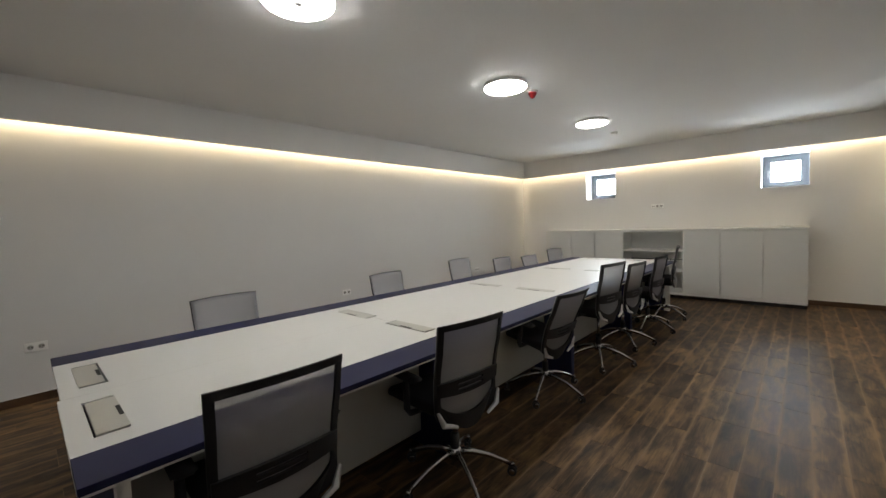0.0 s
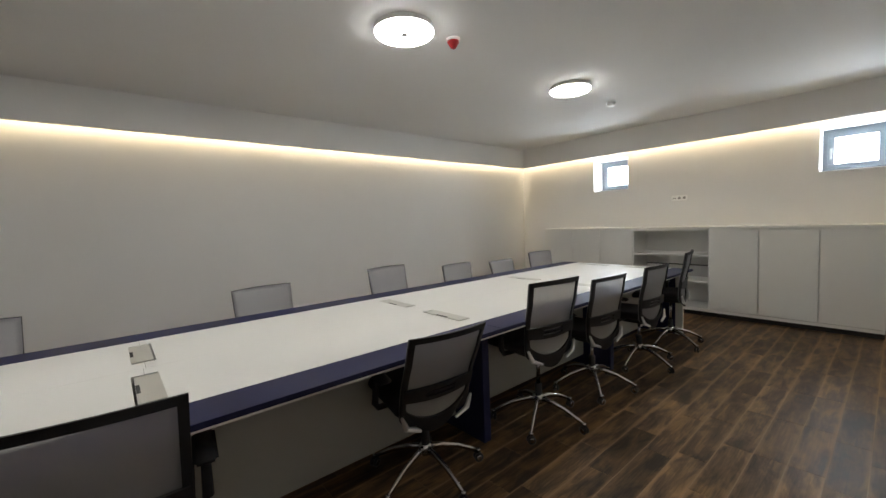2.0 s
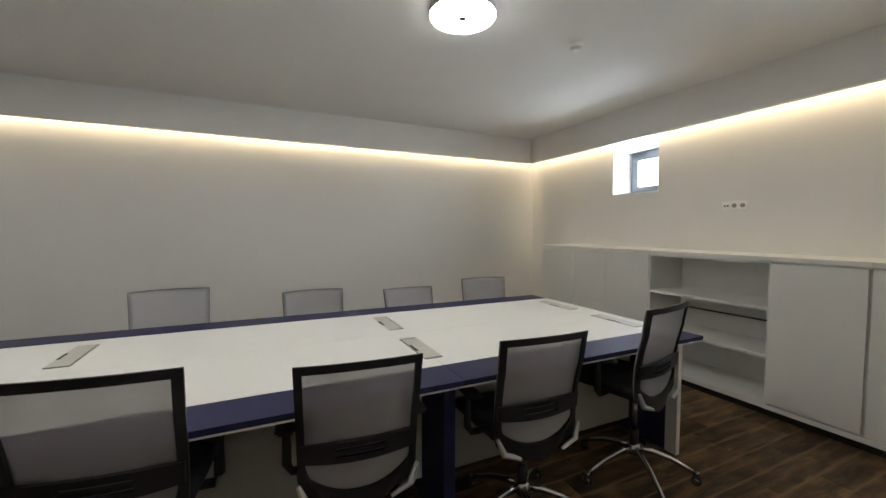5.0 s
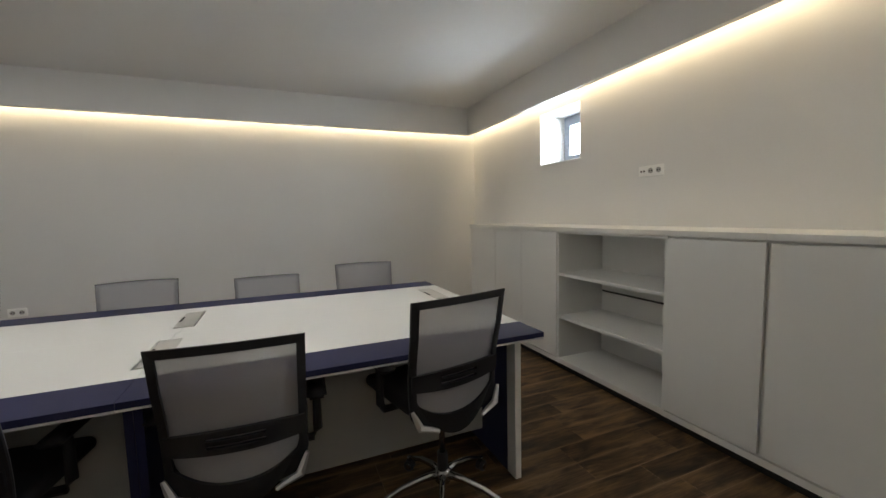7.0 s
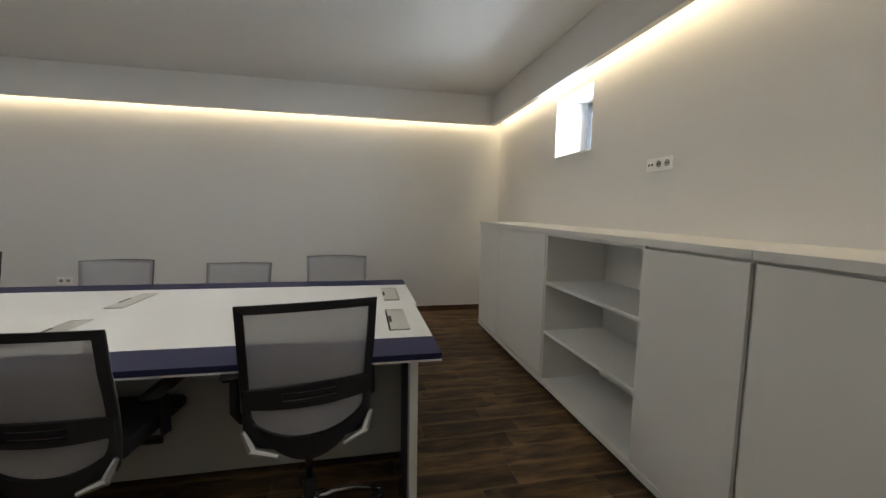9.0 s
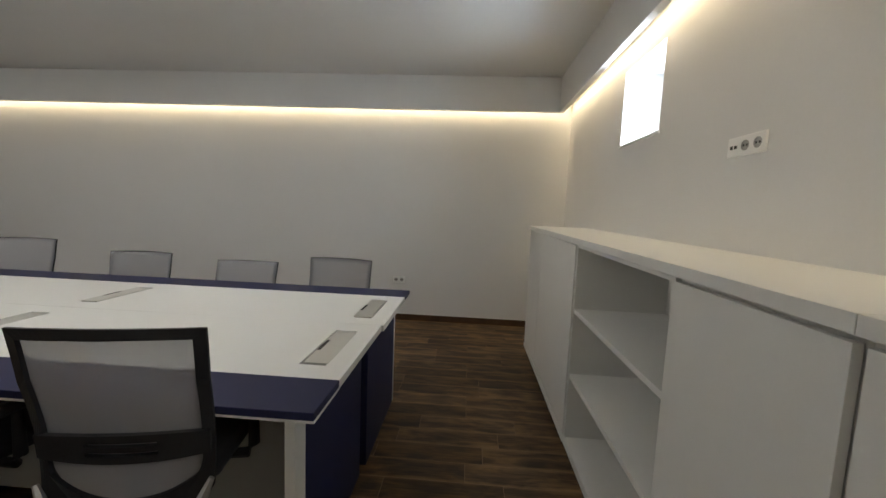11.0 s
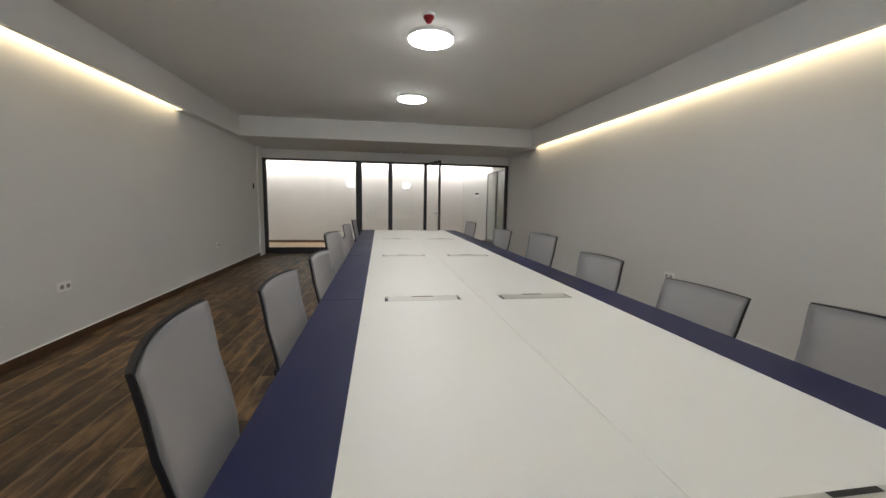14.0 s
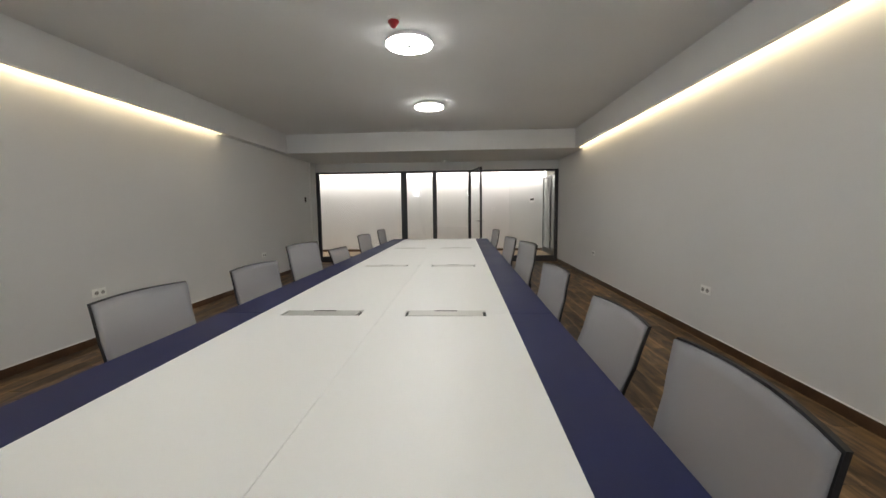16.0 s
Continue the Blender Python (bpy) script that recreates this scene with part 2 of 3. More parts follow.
def tube(points, radius, n=10, bm=None, flat=1.0):
    """A round bar through points; radius may be a list. flat squeezes it in z."""
    bm = bm or bmesh.new()
    pts = [Vector(p) for p in points]
    rad = radius if isinstance(radius, (list, tuple)) else [radius] * len(pts)
    rings = []
    for i, p in enumerate(pts):
        d = (pts[min(i + 1, len(pts) - 1)] - pts[max(i - 1, 0)]).normalized()
        up = Vector((0, 0, 1)) if abs(d.z) < 0.9 else Vector((1, 0, 0))
        s = d.cross(up).normalized()
        u = s.cross(d)
        rings.append([bm.verts.new(p + rad[i] * (math.cos(2 * math.pi * k / n) * s + flat * math.sin(2 * math.pi * k / n) * u)) for k in range(n)])
    for a, b in zip(rings, rings[1:]):
        for k in range(n):
            bm.faces.new((a[k], a[(k + 1) % n], b[(k + 1) % n], b[k]))
    bm.faces.new(rings[0])
    bm.faces.new(rings[-1])
    bmesh.ops.recalc_face_normals(bm, faces=bm.faces)
    return bm


def link(name, bm, material, smooth=False):
    me = bpy.data.meshes.new(name)
    if smooth:
        for f in bm.faces:
            f.smooth = True
    bm.to_mesh(me)
    bm.free()
    me.materials.append(material)
    return new(name, me)


def part(name, bm, material, parent, label="", smooth=False):
    o = link(name, bm, material, smooth)
    o.parent = parent
    if label:
        o["label"] = label
    return o


def thing(name, label, category, group="", at=None):
    o = new(name)
    o.empty_display_size = 0.1
    if at is not None:
        o.matrix_world = at
    return tagged(o, label, category, group)


def structure(name, bm, material, label, category, smooth=False):
    return tagged(link(name, bm, material, smooth), label, category, "", "structure")


# ---- structure ----
ZB = -0.05                                  # floor level
XC = -4.8                                   # back wall of the corridor
structure("floor", boxes((XG, XW + 0.02, YS - 0.02, YN + 0.02, ZB - 0.12, ZB - 0.0012)), GROUT, "brown grout bed under wood-look floor tiles", "floor")
corridor_floor = structure("corridor_floor", boxes((XC - 0.1, XG - 0.002, -5.2, 3.3, ZB - 0.12, ZB)), CORRFLOOR, "beige tiled corridor floor behind the glazing", "floor")
structure("ceiling", boxes((XC - 0.2, XW + 0.5, -5.3, 3.4, ZC, ZC + 0.2)), CEIL, "plain matt white plaster ceiling", "ceiling")
structure("wall_north", boxes((XG - 0.1, XW + 0.4, YN, YN + 0.25, -0.1, ZC)), PAINT, "long plain white painted wall with cove light", "wall")
structure("wall_south", boxes((XG - 0.1, XW + 0.4, YS - 0.25, YS, -0.1, ZC)), PAINT, "long plain white painted wall beside the glazing", "wall")
WZ0, WZ1 = 1.88, 2.43
ye = [YS, WINDOWS[1][0], WINDOWS[1][1], WINDOWS[0][0], WINDOWS[0][1], YN]
structure("wall_east", boxes((XW, XW + 0.45, YS, YN, -0.1, WZ0), (XW, XW + 0.45, YS, YN, WZ1, ZC),
                             (XW, XW + 0.45, ye[0], ye[1], WZ0, WZ1), (XW, XW + 0.45, ye[2], ye[3], WZ0, WZ1),
                             (XW, XW + 0.45, ye[4], ye[5], WZ0, WZ1)), PAINT, "white painted end wall with two small high windows", "wall")
# cove fascias: thin hanging boards with a slot to the wall
structure("fascia_north", boxes((-0.225, FE, FN, FN + 0.022, ZF + 0.022, ZC), (-0.225, FE + 0.048, FN - 0.002, FN + 0.048, ZF, ZF + 0.0215), bevel=0.001), CEIL, "white plasterboard cove fascia along the wall", "fascia")
structure("fascia_east", boxes((FE, FE + 0.022, FS, FN, ZF + 0.022, ZC), (FE - 0.002, FE + 0.048, FS + 0.003, FN - 0.003, ZF, ZF + 0.0215), bevel=0.001), CEIL, "white plasterboard cove fascia above the windows", "fascia")
structure("fascia_south", boxes((1.85, FE, FS - 0.022, FS, ZF + 0.022, ZC), (1.852, FE + 0.048, FS - 0.048, FS + 0.002, ZF, ZF + 0.0215), bevel=0.001), CEIL, "white plasterboard cove fascia along the wall", "fascia")
structure("bulkhead_south", boxes((-0.225, 1.85, YS, FS, ZF, ZC)), CEIL, "closed white plasterboard bulkhead box", "bulkhead")
structure("soffit_west", boxes((XG - 0.12, -0.225, YS, YN, ZF, ZC)), CEIL, "lowered white plasterboard soffit before the glazing", "soffit")
structure("header_west", boxes((XG - 0.12, XG + 0.04, YS, YN, 2.276, ZF)), CEIL, "white header above the glazed partition", "header")
structure("pilaster", boxes((-2.05, -1.72, YS, YS + 0.03, ZB, ZF)), PAINT, "shallow white wall pilaster beside the glazing", "pilaster")
# corridor shell
structure("wall_corridor", boxes((XC - 0.15, XC, -5.2, 3.35, ZB, ZC), ), PAINT, "bright white corridor wall behind the glazing", "wall")
structure("wall_corridor_south", boxes((XC, XG - 0.1, -5.2, -5.05, ZB, ZC)), PAINT, "white corridor end wall", "wall")
structure("wall_corridor_east", boxes((XG - 0.1, XG + 0.05, -5.05, YS - 0.25, ZB, ZC)), PAINT, "white corridor wall beyond the glazing", "wall")
structure("wall_corridor_north", boxes((XC, XG - 0.1, 3.2, 3.35, ZB, ZC)), PAINT, "white corridor end wall with a glazed door", "wall")
structure("fascia_corridor", boxes((XC + 0.30, XC + 0.32, -5.05, 3.2, 2.46, ZC)), CEIL, "white plasterboard cove fascia in the corridor", "fascia")
# skirting
for nm, d in (("baseboard_north", (XG, XW, YN - 0.011, YN, ZB, ZB + 0.078)), ("baseboard_south", (XG, XW, YS, YS + 0.011, ZB, ZB + 0.078)),
              ("baseboard_east", (XW - 0.011, XW, YS + 0.011, -2.235, ZB, ZB + 0.078)), ("baseboard_east", (XW - 0.011, XW, 2.14, YN - 0.011, ZB, ZB + 0.078)),
              ("baseboard_corridor", (XC, XC + 0.011, -5.05, 3.2, ZB, ZB + 0.078))):
    structure(nm, boxes(d, bevel=0.002), SKIRT, "dark brown wood-look tile skirting", "skirting")
for nm, d in (("trim_north", (XG, XW, YN - 0.008, YN, ZB + 0.078, ZB + 0.085)), ("trim_south", (XG, XW, YS, YS + 0.008, ZB + 0.078, ZB + 0.085)),
              ("trim_east", (XW - 0.008, XW, YS + 0.008, -2.235, ZB + 0.078, ZB + 0.085))):
    structure(nm, boxes(d), REVEAL, "thin white sealant bead above the skirting", "trim")


def led_tape(x0, x1, y0, y1, z0, z1):
    tagged(link("led_strip", boxes((x0, x1, y0, y1, z0, z1)), STRIPGLOW), "warm white led tape hidden in the cove", "led strip")


led_tape(-0.2, 8.95, FN + 0.023, FN + 0.029, 2.55, 2.56)
led_tape(FE + 0.023, FE + 0.029, FS, FN, 2.55, 2.56)
led_tape(1.9, 8.95, FS - 0.029, FS - 0.023, 2.55, 2.56)


# ---- windows ----
def window(name, y0, y1, handle_side):
    w = structure(name, boxes((XW + 0.35, XW + 0.356, y0 + 0.002, y0 + 0.003, WZ0 + 0.002, WZ0 + 0.003)), GREYPVC, "small high tilting window with grey frame", "window")
    x0, x1 = XW + 0.335, XW + 0.40
    f = 0.055
    part("window_frame", boxes((x0, x1, y0, y1, WZ0, WZ0 + f), (x0, x1, y0, y1, WZ1 - f, WZ1), (x0, x1, y0, y0 + f, WZ0 + f, WZ1 - f),
                               (x0, x1, y1 - f, y1, WZ0 + f, WZ1 - f)), GREYPVC, w)
    a, s = f - 0.008, 0.062
    sx = x0 - 0.022
    part("sash", boxes((sx, x0 + 0.03, y0 + a, y1 - a, WZ0 + a, WZ0 + a + s), (sx, x0 + 0.03, y0 + a, y1 - a, WZ1 - a - s, WZ1 - a),
                       (sx, x0 + 0.03, y0 + a, y0 + a + s, WZ0 + a + s, WZ1 - a - s), (sx, x0 + 0.03, y1 - a - s, y1 - a, WZ0 + a + s, WZ1 - a - s), bevel=0.004), GREYPVC, w)
    p = part("pane", boxes((x0 + 0.005, x0 + 0.015, y0 + a + s, y1 - a - s, WZ0 + a + s, WZ1 - a - s)), GLASS, w)
    p.visible_shadow = False
    hy = y1 - a - s / 2 if handle_side > 0 else y0 + a + s / 2
    part("handle", boxes((sx - 0.012, sx, hy - 0.013, hy + 0.013, 2.12, 2.19), (sx - 0.045, sx - 0.012, hy - 0.008, hy + 0.008, 2.15, 2.166),
                         (sx - 0.047, sx - 0.033, hy - 0.009, hy + 0.009, 2.05, 2.166), bevel=0.003), SILVER, w, "silver lever handle")
    part("window_sill", boxes((XW - 0.012, x0, y0 - 0.015, y1 + 0.015, WZ0 - 0.012, WZ0 + 0.004), bevel=0.003), REVEAL, w)


window("window_1", *WINDOWS[0], -1)
window("window_2", *WINDOWS[1], 1)
structure("backdrop", boxes((XW + 0.95, XW + 0.98, -4.2, 3.6, 1.0, 3.6)), DAYGLOW, "overexposed bright daylight outside the windows", "backdrop")


# ---- glazed partition ----
def partition():
    g = structure("glass_partition", boxes((XG - 0.03, XG + 0.03, -3.17, 3.01, 2.226, 2.276)), ANTHRACITE, "floor-to-header glass partition in anthracite frames", "partition")
    for y0, y1 in ((-3.17, -3.085), (-0.965, -0.815), (-0.155, -0.05), (0.755, 0.815), (2.925, 3.01)):
        part("mullion", boxes((XG - 0.03, XG + 0.03, y0, y1, ZB, 2.226), bevel=0.003), ANTHRACITE, g)
    for y0, y1 in ((-3.085, -0.965), (-0.815, -0.155), (-0.05, 0.755), (1.80, 2.925)):
        part("bottom_rail", boxes((XG - 0.03, XG + 0.03, y0, y1, ZB, 0.10), bevel=0.003), ANTHRACITE, g)
        p = part("pane", boxes((XG - 0.005, XG + 0.005, y0, y1, 0.10, 2.226)), GLASS, g)
        p.visible_shadow = False
    # open door leaf, hinged on the fourth post
    d = thing("door_1", "open anthracite-framed glass door with lever handle", "door", at=pose(XG + 0.04, 0.80, 0, 0, 0, 15))
    d["kind"] = "structure"
    w, h, f = 0.92, 2.262, 0.055
    part("door_frame", boxes((0, f, -0.02, 0.02, ZB + 0.01, h), (w - f, w, -0.02, 0.02, ZB + 0.01, h), (f, w - f, -0.02, 0.02, h - f, h), (f, w - f, -0.02, 0.02, ZB + 0.01, 0.11), bevel=0.002), ANTHRACITE, d)
    p = part("pane", boxes((f, w - f, -0.005, 0.005, 0.11, h - f)), GLASS, d)
    p.visible_shadow = False
    for s in (-1, 1):
        bm = tube([(w - 0.027, s * 0.02, 1.02), (w - 0.027, s * 0.055, 1.02), (w - 0.04, s * 0.06, 1.02), (w - 0.15, s * 0.06, 1.02)], 0.009)
        box(bm, w - 0.043, w - 0.011, s * 0.0225 - 0.003, s * 0.0225 + 0.003, 0.90, 1.06, bevel=0.002)
        part("door_handle", bm, CHROME, d, "steel lever handle", True)
    # glazed door in the corridor's end
    e = thing("door_2", "anthracite-framed glass door at the corridor end", "door", at=pose(-4.7, 3.17, 0))
    e["kind"] = "structure"
    part("door_frame", boxes((0, 0.07, -0.03, 0.02, ZB, 2.25), (1.0, 1.09, -0.03, 0.02, ZB, 2.25), (2.1, 2.17, -0.03, 0.02, ZB, 2.25), (0.07, 1.0, -0.03, 0.02, 2.18, 2.25),
                             (1.09, 2.1, -0.03, 0.02, 2.18, 2.25), (0.07, 1.0, -0.03, 0.02, ZB, 0.1), (1.09, 2.1, -0.03, 0.02, ZB, 0.1)), ANTHRACITE, e)
    for a, b in ((0.07, 1.0), (1.09, 2.1)):
        p = part("pane", boxes((a, b, -0.01, 0.0, 0.1, 2.18)), SMOKED, e, "frosted grey pane")
        p.visible_shadow = False


partition()


# ---- table ----
TX0, TX1, TYS, TYN, SEAM = 0.635, 7.625, -0.69, 1.055, 0.184
JOINTS = [TX0 + (TX1 - TX0) * i / 4 for i in range(5)]
INS, INN, TH, TZ = -0.465, 0.84, 0.03, 0.75


def desk(i, side):
    """One desk module: white top with a navy strip on the sitter's side, panel legs, modesty panel."""
    shift = 0.006 * side
    x0, x1 = JOINTS[i] + 0.0008 + shift, JOINTS[i + 1] - 0.0008 + shift
    t = thing("table", "white conference table module with navy edge strip and panel legs", "table", "conference table modules", pose((x0 + x1) / 2, SEAM, 0))
    h = (x1 - x0) / 2
    s = side
    inner, edge = 0.0007, (SEAM - INS) if s < 0 else (INN - SEAM)
    outer = (SEAM - TYS) if s < 0 else (TYN - SEAM)

    def sl(a, b):
        return (min(s * a, s * b), max(s * a, s * b))

    cut = 0.052
    ends = (i == 0, i == 3)
    # cable cut-outs: at the joints they are open to the module's edge, at the table's ends they are windows
    l0, l1 = (-h + 0.068, -h + 0.172) if ends[0] else (-h, -h + cut)
    r0, r1 = (h - 0.197, h - 0.093) if ends[1] else (h - cut, h)
    xs = sorted({-h, l0, l1, r0, r1, h})
    yy = sorted((s * inner, s * 0.115, s * 0.535, s * edge))
    hole = [(k, 1) for k in range(len(xs) - 1) if (l0 <= xs[k] < l1 or r0 <= xs[k] < r1)]
    part("tabletop", slab(xs, yy, TZ - TH, TZ, hole), TABLEWHITE, t)
    yn = sl(edge + 0.0006, outer)
    part("edge_strip", boxes((-h, h, yn[0], yn[1], TZ - 0.024, TZ + 0.0015), bevel=0.0015), NAVY, t, "navy laminate strip")
    part("edge_underlay", boxes((-h, h, *sl(edge + 0.0006, outer - 0.004), TZ - TH - 0.004, TZ - 0.0245)), TABLEWHITE, t, "pale edge below the strip")
    for a, end in ((-1, ends[0]), (1, ends[1])):
        xo = a * (h - 0.09) if end else a * h
        x_in = a * (h - 0.125) if end else a * (h - 0.03)
        xa, xb = sorted((xo, x_in))
        rim = 0.155 if s < 0 else 0.115
        part("leg_panel", boxes((xa, xb, *sl(0.04, outer - rim), ZB, TZ - TH - 0.004), bevel=0.001), NAVY, t, "navy panel leg")
        if end:
            part("leg_edge", boxes((xa, xb, *sl(outer - rim + 0.0002, outer - 0.075), ZB, TZ - TH - 0.004), bevel=0.0015), TABLEWHITE, t, "white leg edge")
    xa = -h + (0.126 if ends[0] else 0.031)
    xb = h - (0.126 if ends[1] else 0.031)
    part("modesty_panel", boxes((xa, xb, *sl(0.42, 0.438), 0.05, TZ - TH - 0.004)), MODESTY, t, "greige laminate modesty panel")
    return t


for i in range(4):
    for s in (-1, 1):
        desk(i, s)


def cable_flap(x, yc, flip):
    """Cover plate of a cable outlet: metal flap, dark gaps at its short ends, finger slot on one long side."""
    c = thing("cable_outlet", "flush champagne metal cable flap in the tabletop", "cable outlet", "cable flaps in the table", pose(x, yc, TZ - 0.012))
    k = flip
    part("frame", boxes((-0.0515, 0.0515, -0.2095, 0.2095, -0.012, 0.004)), SLOTSHADE, c, "dark recess")
    part("flap", boxes((-0.0495, 0.0495, -0.192, 0.192, 0.0045, 0.0135), bevel=0.001), PLATE, c, "champagne metal flap")
    part("finger_slot", boxes((k * 0.041 - 0.0075, k * 0.041 + 0.0075, -0.06, 0.06, 0.0137, 0.0142)), SLOTSHADE, c, "dark finger slot")


for k, x in enumerate((TX0 + 0.12, *JOINTS[1:4], TX1 - 0.145)):
    for yc in (SEAM - 0.325, SEAM + 0.325):
        cable_flap(x, yc, 1 if k == 0 else -1)


# ---- chairs ----
def back_point(u, t, push=0.0):
    """Place on the curved backrest: u from -1 to 1 across, t from 0 at the bottom to 1 at the top."""
    w = 0.244 * (1.0 if t > 0.2 else (1 - ((0.2 - t) / 0.2) ** 2.2 * 0.42)) * (0.93 + 0.07 * t)
    z = 0.337 + 0.618 * t + 0.005 * (1 - u * u) * t + (0.06 * u * u * (1 - t / 0.3) ** 2 if t < 0.3 else 0.0)
    y = -0.135 - 0.03 * t - 0.035 * t ** 3 + 0.022 * math.sin(math.pi * min(1.0, t / 0.75)) + 0.03 * max(0, 0.2 - t) + 0.032 * u * u * (0.45 + 0.55 * t)
    return Vector((u * w, y + push, z))


def back_grid(u0, u1, t0, t1, nu, nt, push, thick):
    bm = bmesh.new()
    front = [[bm.verts.new(back_point(u0 + (u1 - u0) * i / nu, t0 + (t1 - t0) * j / nt, push)) for i in range(nu + 1)] for j in range(nt + 1)]
    rear = [[bm.verts.new(back_point(u0 + (u1 - u0) * i / nu, t0 + (t1 - t0) * j / nt, push - thick)) for i in range(nu + 1)] for j in range(nt + 1)]
    keep = {(i, j) for i in range(nu) for j in range(nt)}
    for i, j in keep:
        bm.faces.new((front[j][i], front[j][i + 1], front[j + 1][i + 1], front[j + 1][i]))
        bm.faces.new((rear[j][i], rear[j + 1][i], rear[j + 1][i + 1], rear[j][i + 1]))
        for di, dj, a, b in ((-1, 0, (i, j), (i, j + 1)), (1, 0, (i + 1, j + 1), (i + 1, j)), (0, -1, (i + 1, j), (i, j)), (0, 1, (i, j + 1), (i + 1, j + 1))):
            if (i + di, j + dj) not in keep:
                bm.faces.new((front[a[1]][a[0]], rear[a[1]][a[0]], rear[b[1]][b[0]], front[b[1]][b[0]]))
    bmesh.ops.recalc_face_normals(bm, faces=bm.faces)
    return bm


def back_ring():
    """The frame round the mesh: slim sides and top, a deep rounded bottom."""
    n = 24
    loop = [(-1 + 2 * q / n, 0) for q in range(n)] + [(1, q / n) for q in range(n)] + [(1 - 2 * q / n, 1) for q in range(n)] + [(-1, 1 - q / n) for q in range(n)]
    bm = bmesh.new()
    rings = []
    for shrink, push in ((0, -0.005), (1, -0.005), (1, -0.020), (0, -0.015)):
        ring = []
        for u, t in loop:
            if shrink:
                u *= 0.875
                low = 0.15 + 0.13 * abs(u / 0.875) ** 2.5
                t = low + (0.95 - low) * t
            ring.append(bm.verts.new(back_point(u, t, push)))
        rings.append(ring)
    for a, b in zip(rings, rings[1:] + rings[:1]):
        for q in range(len(loop)):
            w = (q + 1) % len(loop)
            bm.faces.new((a[q], a[w], b[w], b[q]))
    bmesh.ops.recalc_face_normals(bm, faces=bm.faces)
    return bm


def base_chair():
    c = thing("office_chair", "black swivel office chair with grey mesh back", "chair", "chairs round the conference table", pose(0, 0, 0))
    # backrest
    part("backrest_frame", back_ring(), DARK, c, "black plastic back frame")
    part("backrest", back_grid(-0.985, 0.985, 0.05, 0.992, 16, 20, 0.004, 0.007), NET, c, "grey mesh back", True)
    # lumbar band: deeper in the middle, with two long slots
    bm = bmesh.new()
    n = 24
    edge = [[back_point(-0.97 + 1.94 * q / n, 0.372 + 0.115 * v - 0.03 * (1 - (2 * q / n - 1) ** 2) * (1 - v), -0.012) for q in range(n + 1)] for v in (0, 0.26, 0.40, 0.58, 0.72, 1)]
    front, rear = ([[bm.verts.new(p + Vector((0, d, 0))) for p in row] for row in edge] for d in (0, -0.016))
    solid = {(q, v) for q in range(n) for v in range(5)} - {(q, v) for q in range(7, 17) for v in (1, 3)}
    for q, v in solid:
        for g in (front, rear):
            bm.faces.new((g[v][q], g[v][q + 1], g[v + 1][q + 1], g[v + 1][q]))
        for dq, dv, a, b in ((-1, 0, (q, v), (q, v + 1)), (1, 0, (q + 1, v), (q + 1, v + 1)), (0, -1, (q, v), (q + 1, v)), (0, 1, (q, v + 1), (q + 1, v + 1))):
            if (q + dq, v + dv) not in solid:
                bm.faces.new((front[a[1]][a[0]], front[b[1]][b[0]], rear[b[1]][b[0]], rear[a[1]][a[0]]))
    bmesh.ops.recalc_face_normals(bm, faces=bm.faces)
    part("lumbar_support", bm, DARK, c, "black slotted lumbar band")
    # flat silver angle brackets at the lower corners of the back
    for s in (-1, 1):
        hi, corner, lo = back_point(s * 1.0, 0.245, -0.034), back_point(s * 1.0, 0.09, -0.040), back_point(s * 0.68, 0.045, -0.040)
        bm = tube([hi, hi.lerp(corner, 0.5), corner], [0.007, 0.011, 0.014], 6, flat=1.2)
        tube([corner + Vector((s * 0.006, 0.0, -0.002)), corner.lerp(lo, 0.6), lo], [0.015, 0.012, 0.009], 6, bm)
        part("bracket", bm, SILVER, c, "silver bracket")
    part("back_carrier", tube([(0, 0.06, 0.40), (0, -0.08, 0.40), (0, -0.125, 0.392)], [0.035, 0.035, 0.028], 10), DARK, c, smooth=True)
    # seat
    bm = bmesh.new()
    box(bm, -0.235, 0.235, -0.10, 0.36, 0.435, 0.50, bevel=0.03, seg=4)
    for v in bm.verts:
        v.co.z += -0.5 * max(0, v.co.y - 0.27) ** 1.2 - 0.25 * v.co.x ** 2 * -1.0
    part("seat", bm, SEATCLOTH, c, "black upholstered seat", True)
    part("seat_pan", boxes((-0.12, 0.12, -0.09, 0.18, 0.385, 0.437), bevel=0.015), DARK, c)
    # arms
    for s in (-1, 1):
        part("arm_post", tube([(s * 0.13, 0.08, 0.42), (s * 0.255, 0.08, 0.425), (s * 0.275, 0.08, 0.46), (s * 0.275, 0.08, 0.63)], [0.016, 0.018, 0.02, 0.016], 8), DARK, c, smooth=True)
        bm = boxes((s * 0.275 - 0.04, s * 0.275 + 0.04, -0.03, 0.22, 0.63, 0.658))
        bmesh.ops.bevel(bm, geom=list(bm.edges), offset=0.012, segments=3, affect="EDGES")
        part("armrest", bm, DARK, c, smooth=True)
    # column and base
    part("column", lathe([(0, 0.14), (0.026, 0.14), (0.026, 0.275), (0.016, 0.277), (0, 0.277)], 20), DARK, c, "black gas column", True)
    part("rod", lathe([(0, 0.17), (0.0145, 0.17), (0.0145, 0.392), (0, 0.392)], 16), CHROME, c, "steel gas rod", True)
    part("hub", lathe([(0, 0.133), (0.036, 0.133), (0.040, 0.148), (0.037, 0.188), (0.028, 0.198), (0, 0.198)], 20), CHROME, c, "chrome hub", True)
